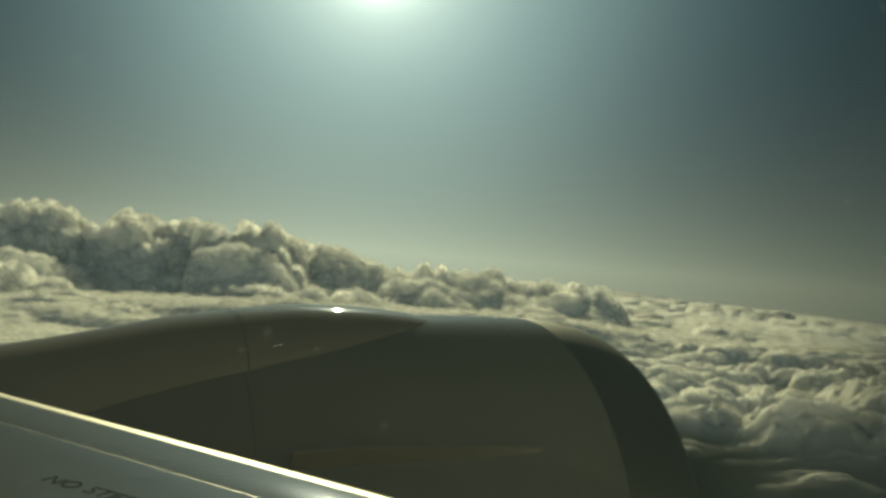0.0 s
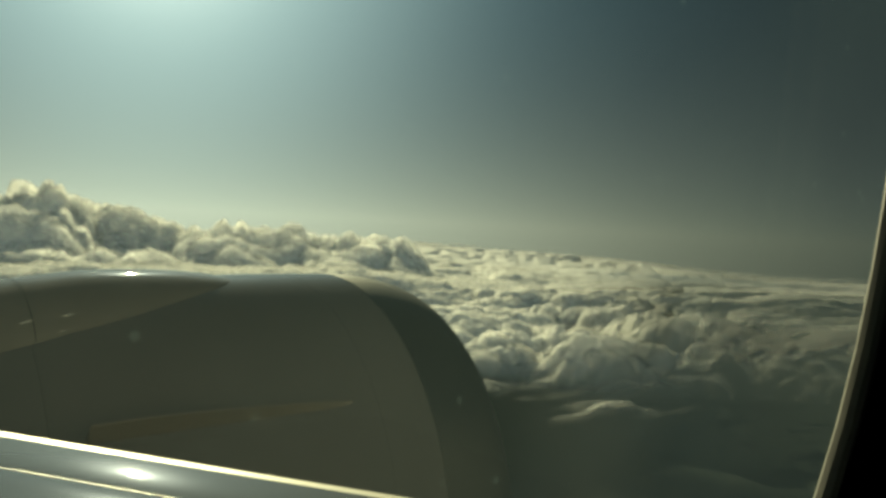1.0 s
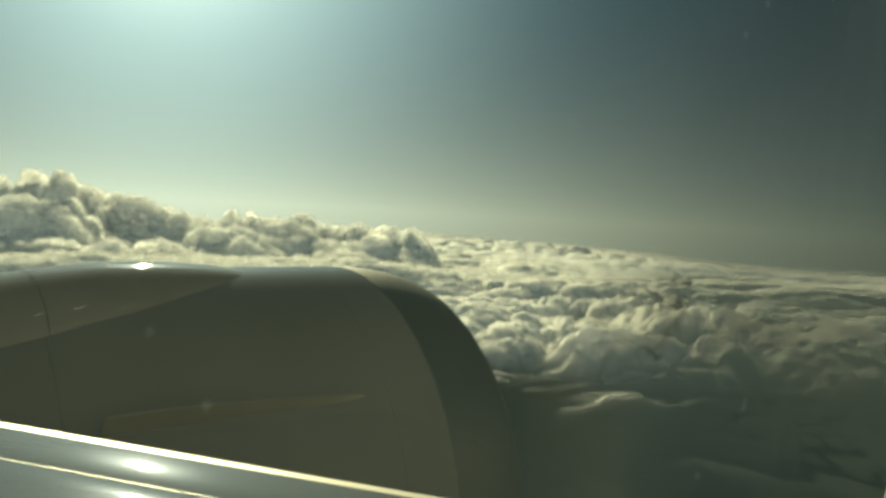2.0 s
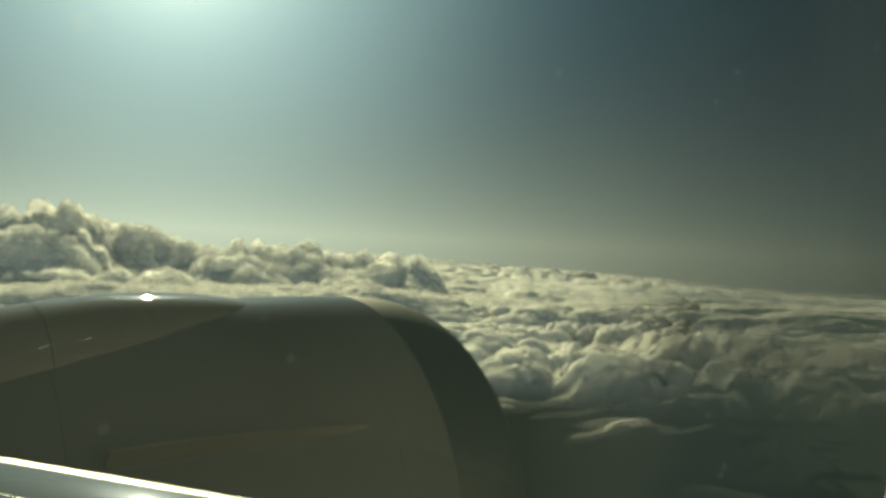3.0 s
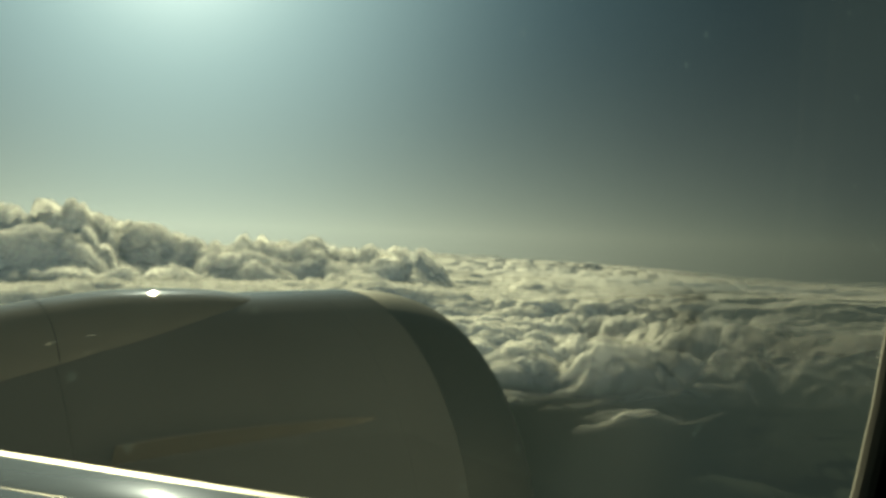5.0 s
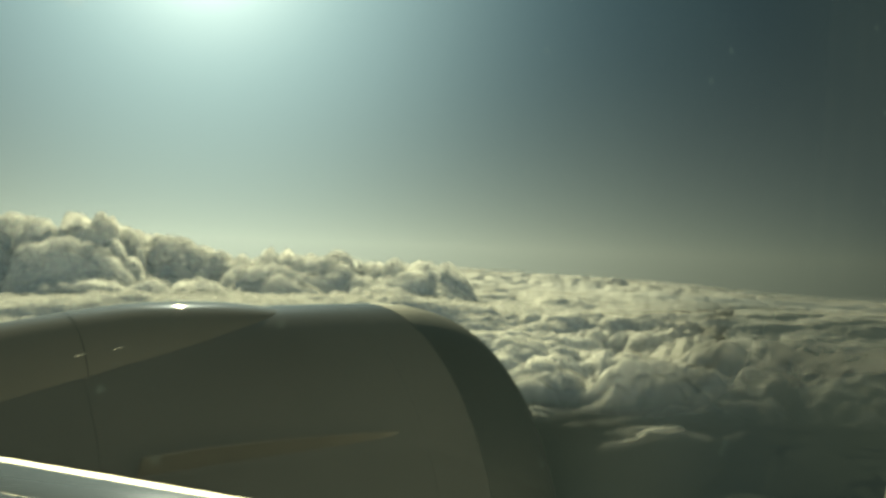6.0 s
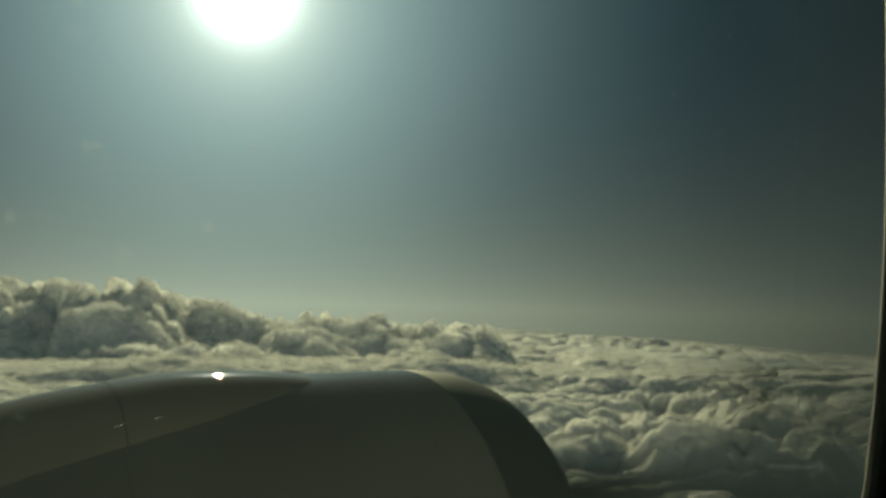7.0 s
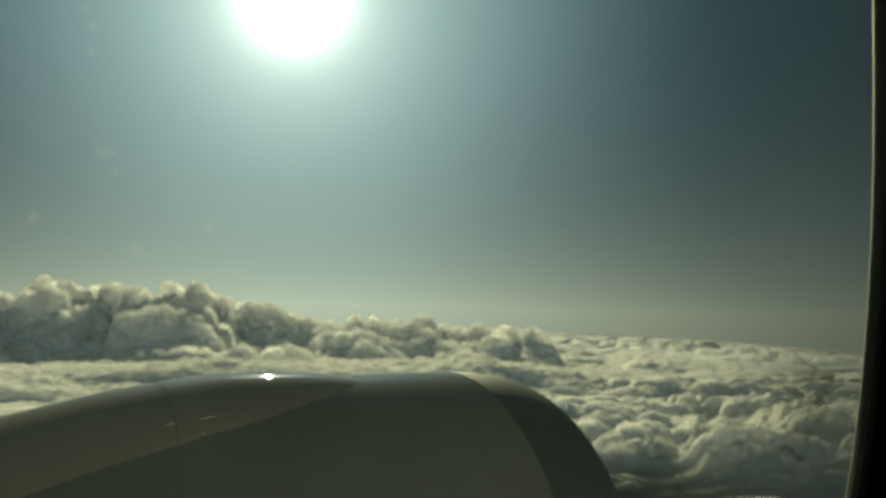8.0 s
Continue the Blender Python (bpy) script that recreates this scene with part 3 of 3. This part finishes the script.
# small bright domes added as glints on the cowl's crown and the fairing's ridge
for p, r in ((on_cowl(2.08, -2.3), 0.007), (on_cowl(2.17, -0.7), 0.006), (fairing_point(1.09, -0.19), 0.007), (fairing_point(1.09, -0.32), 0.005), (fairing_point(1.29, -0.21), 0.005)):
    bm = bmesh.new()
    bmesh.ops.create_uvsphere(bm, u_segments=12, v_segments=6, radius=r)
    bmesh.ops.scale(bm, vec=(1, 1, 0.4), verts=bm.verts[:])
    bmesh.ops.translate(bm, vec=p, verts=bm.verts[:])
    part("glint_dome", bm, M_STEEL, engine, "small bright steel dome added as a glint", smooth=True)

# ---- the wing ----
wing = tagged(new("airplane_wing"), "grey swept airplane wing with bright leading edge slat", "wing")
SWEEP, DIHEDRAL = 0.7379, 0.0180


def le_point(y):
    return Vector((0.757 - SWEEP * (y - 2), y, -0.611 + DIHEDRAL * (y - 2)))


def wing_strip(name, section, material, label, y0=0.05, y1=14.0, n=40):
    verts = []
    for i in range(n + 1):
        y = y0 + (y1 - y0) * i / n
        e = le_point(y)
        verts += [e + Vector((-s, 0, z)) * 0.85 for s, z in section]
    m = len(section)
    faces = grid_faces(n + 1, m, True)
    faces.append(tuple(reversed(range(m))))
    faces.append(tuple(range(n * m, (n + 1) * m)))
    return link_mesh(name, verts, faces, material, wing, label, crease=14)


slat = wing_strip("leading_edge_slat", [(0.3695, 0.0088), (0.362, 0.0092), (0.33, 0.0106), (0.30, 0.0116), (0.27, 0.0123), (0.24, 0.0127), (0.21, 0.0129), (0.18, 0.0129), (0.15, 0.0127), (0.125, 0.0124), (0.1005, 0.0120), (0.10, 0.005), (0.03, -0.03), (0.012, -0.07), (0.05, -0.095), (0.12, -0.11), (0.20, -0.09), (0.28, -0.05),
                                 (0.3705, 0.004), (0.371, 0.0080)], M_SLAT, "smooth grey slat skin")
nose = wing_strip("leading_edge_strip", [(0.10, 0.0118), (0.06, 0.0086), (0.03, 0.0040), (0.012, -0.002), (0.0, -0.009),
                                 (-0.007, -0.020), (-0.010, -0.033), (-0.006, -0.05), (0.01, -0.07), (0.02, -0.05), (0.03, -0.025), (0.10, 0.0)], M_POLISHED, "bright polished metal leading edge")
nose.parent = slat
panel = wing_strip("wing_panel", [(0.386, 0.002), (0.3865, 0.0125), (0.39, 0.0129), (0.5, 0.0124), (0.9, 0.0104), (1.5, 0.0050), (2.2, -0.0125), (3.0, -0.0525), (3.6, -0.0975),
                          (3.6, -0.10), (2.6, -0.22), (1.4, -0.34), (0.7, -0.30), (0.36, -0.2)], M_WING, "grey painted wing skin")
lip_strip = wing_strip("panel_edge_strip", [(0.3860, 0.0133), (0.3825, 0.0131), (0.3795, 0.0121), (0.3775, 0.0103), (0.3765, 0.0075), (0.3765, 0.002), (0.3860, 0.002)], M_EDGE, "bright metal edge of the fixed wing behind the slat")
lip_strip.parent = panel

# stencilled warning
txt = bpy.data.curves.new("lettering", "FONT")
txt.body = "NO STEP"
txt.size, txt.extrude, txt.space_word = 0.064, 0.0001, 1.3
txt.materials.append(M_INK)
lettering = new("lettering", txt)
lettering.parent = wing
along = Vector((0.66, -0.75, 0.0)).normalized()
skyward = Vector((1, 0, 0.005)).cross(Vector((-SWEEP, 1, DIHEDRAL))).normalized()
along = (along - skyward * along.dot(skyward)).normalized()
wide_m = Matrix((along, skyward.cross(along), skyward)).transposed().to_4x4()
lettering.matrix_basis = Matrix.Translation((0.0100, 2.1489, -0.5980)) @ wide_m
tagged(lettering, "black stencilled warning NO STEP")

# ---- the cabin side: wall with its window, lining, skin ----
WIN_X, WIN_Z, WIN_A, WIN_B = 0.115, 0.122, 0.1555, 0.287


def rounded(a, b, cx, cz, y, n=72, lean=0.0, power=2.5):
    out = []
    for k in range(n):
        t = 2 * math.pi * k / n
        c, s = math.cos(t), math.sin(t)
        r = (abs(c) ** power + abs(s) ** power) ** (-1 / power)
        x, z = a * r * c, b * r * s
        out.append((cx + x + lean * z, y, cz + z))
    return out


def ring_strip(name, loops, material, parent=None, label=""):
    n = len(loops[0])
    verts = [v for loop in loops for v in loop]
    return link_mesh(name, verts, grid_faces(len(loops), n, True), material, parent, label)


def square_loop(x0, x1, z0, z1, y, n=72):
    out = []
    for k in range(n):
        t = 2 * math.pi * k / n
        c, s = math.cos(t), math.sin(t)
        r = 1 / max(abs(c), abs(s))
        out.append(((x0 + x1) / 2 + (x1 - x0) / 2 * r * c, y, (z0 + z1) / 2 + (z1 - z0) / 2 * r * s))
    return out


INNER_Y, SEAL_Y = 0.105, 0.160


def bent(loop):
    """The loop curved back with the round of the hull."""
    return [(x, y - 1.95 + math.sqrt(1.95 ** 2 - z * z), z) for x, y, z in loop]


def ring(grow, y):
    return rounded(WIN_A + grow, WIN_B + grow, WIN_X, WIN_Z, y)


ring_strip("wall_lining", [bent(square_loop(-1.6, 2.4, -0.62, 0.62, INNER_Y + 0.045)), bent(square_loop(-1.6, 2.4, -0.62, 0.62, INNER_Y + 0.025)), ring(0.085, INNER_Y + 0.004),
                           ring(0.075, INNER_Y), ring(0.068, INNER_Y + 0.001), ring(0.062, INNER_Y + 0.006)], M_PLASTIC)
tagged(bpy.data.objects["wall_lining"], "grey plastic cabin wall lining round the window", "wall", kind="structure")
window = tagged(new("cabin_window"), "rounded airplane cabin window with dark reveal and pale seal", "window")
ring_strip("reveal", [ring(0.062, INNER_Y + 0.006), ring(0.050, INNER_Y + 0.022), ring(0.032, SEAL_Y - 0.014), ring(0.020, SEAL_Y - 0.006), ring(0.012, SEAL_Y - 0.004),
                      ring(0.0055, SEAL_Y - 0.002), ring(0.0055, SEAL_Y + 0.001), ring(0.04, SEAL_Y + 0.006), ring(0.07, SEAL_Y + 0.010)], M_REVEAL, window, "plastic window reveal, near-black with shade in its colour")
bead = [ring(0.00275 - 0.00275 * math.cos(2 * math.pi * k / 10), SEAL_Y + 0.0035 * math.sin(2 * math.pi * k / 10)) for k in range(11)]
ring_strip("seal", bead, M_SEAL, window, "pale translucent rubber seal lit by the sun")
loop = ring(0.060, 0.177)
pane = link_mesh("pane", loop + [(x, 0.182, z) for x, y, z in loop], grid_faces(2, 72, True) + [tuple(range(72)), tuple(reversed(range(72, 144)))], M_PANE, window, "clear acrylic pane", smooth=False)
pane.visible_shadow = False
# dust and dried drops on the inner face of the pane: place and radius
for x, z, r in ((0.0022, 0.0375, 0.00132), (0.0155, 0.0530, 0.00133), (0.0177, 0.0536, 0.00089), (0.0120, 0.0762, 0.00106), (0.0124, 0.0821, 0.00091), (0.0105, 0.0860, 0.00092), (0.0409, 0.0381, 0.00135), (0.0188, 0.0489, 0.00074), (0.0161, 0.0407, 0.00059), (0.0240, 0.0314, 0.00147), (0.0339, 0.0455, 0.00105), (0.0506, 0.0571, 0.00092)):
    verts, faces, soft = [(x, 0.1766, z)], [], [0.5]
    for k, (grow, thick) in enumerate(((0.35, 0.42), (0.7, 0.2), (1.0, 0.0))):
        for j in range(16):
            a = 2 * math.pi * j / 16
            g = r * grow * 1.35 * (1 + 0.16 * math.sin(3 * a + 900 * x) + 0.1 * math.sin(5 * a + 700 * z))
            verts.append((x + g * math.cos(a), 0.1766, z + g * math.sin(a)))
            soft.append(thick)
    faces = [(0, 1 + j, 1 + (j + 1) % 16) for j in range(16)]
    faces += [(1 + 16 * k + j, 17 + 16 * k + j, 17 + 16 * k + (j + 1) % 16, 1 + 16 * k + (j + 1) % 16) for k in range(2) for j in range(16)]
    speck = link_mesh("dust_speck", verts, faces, M_DUST, window, "pale dried drop on the pane")
    speck.data.attributes.new("cloud_opacity", "FLOAT", "POINT").data.foreach_set("value", soft)
    speck.visible_shadow = False
# outer skin: the flat band with the opening, then the round hull above and below
ring_strip("fuselage_side", [bent(square_loop(-1.6, 2.4, -0.62, 0.62, 0.176)), bent(square_loop(-1.6, 2.4, -0.62, 0.62, 0.190)), rounded(WIN_A + 0.14, WIN_B + 0.14, WIN_X, WIN_Z, 0.190),
                             rounded(WIN_A + 0.11, WIN_B + 0.11, WIN_X, WIN_Z, 0.181), rounded(WIN_A + 0.064, WIN_B + 0.064, WIN_X, WIN_Z, 0.176)], M_SKIN)
tagged(bpy.data.objects["fuselage_side"], "white painted fuselage skin beside the window", "fuselage", kind="structure")


def hull(name, a0, a1, x0, x1, radius, material, label, n=40):
    """A stretch of the round hull from angle a0 to a1 (0 outboard, 90 up)."""
    verts = []
    for rad in (radius, radius - 0.03):
        for x in (x0, x1):
            for k in range(n + 1):
                a = radians(a0 + (a1 - a0) * k / n)
                verts.append((x, 0.190 - 1.95 + rad * math.cos(a), rad * math.sin(a)))
    m = n + 1
    faces = [(k, k + 1, m + k + 1, m + k) for k in range(n)] + [(2 * m + k, 3 * m + k, 3 * m + k + 1, 2 * m + k + 1) for k in range(n)]
    faces += [(k, 2 * m + k, 2 * m + k + 1, k + 1) for k in range(n)] + [(m + k, m + k + 1, 3 * m + k + 1, 3 * m + k) for k in range(n)]
    ob = link_mesh(name, verts, faces, material)
    return tagged(ob, label, "fuselage", kind="structure")


edge_deg = math.degrees(math.asin(0.62 / 1.95))
hull("fuselage_hull", edge_deg - 1.0, 360 - edge_deg + 1.0, -1.6, 2.4, 1.95, M_SKIN, "white rounded fuselage hull")
hull("fuselage_nose", 0, 360, 2.4, 9.0, 1.95, M_SKIN, "white rounded forward fuselage hull", 64)
hull("fuselage_tail", 0, 360, -9.0, -1.6, 1.95, M_SKIN, "white rounded aft fuselage hull", 64)
for name, lo, hi, mat, label in (("floor", (-1.6, -3.28, -1.05), (2.4, -0.24, -1.0), M_CARPET, "dark cabin floor"),
                                 ("ceiling", (-1.6, -3.2, 1.1), (2.4, -0.32, 1.14), M_PLASTIC, "grey cabin ceiling")):
    bm = bmesh.new()
    box(bm, lo, hi)
    tagged(part(name, bm, mat), label, name, kind="structure")
for name, x in (("wall_aft", -1.6), ("wall_forward", 2.4)):
    bm = bmesh.new()
    bmesh.ops.create_cone(bm, cap_ends=True, segments=64, radius1=1.915, radius2=1.915, depth=0.04, matrix=pose(x, 0.190 - 1.95, 0, 0, 90, 0))
    tagged(part(name, bm, M_PLASTIC), "grey cabin bulkhead", "wall", kind="structure")
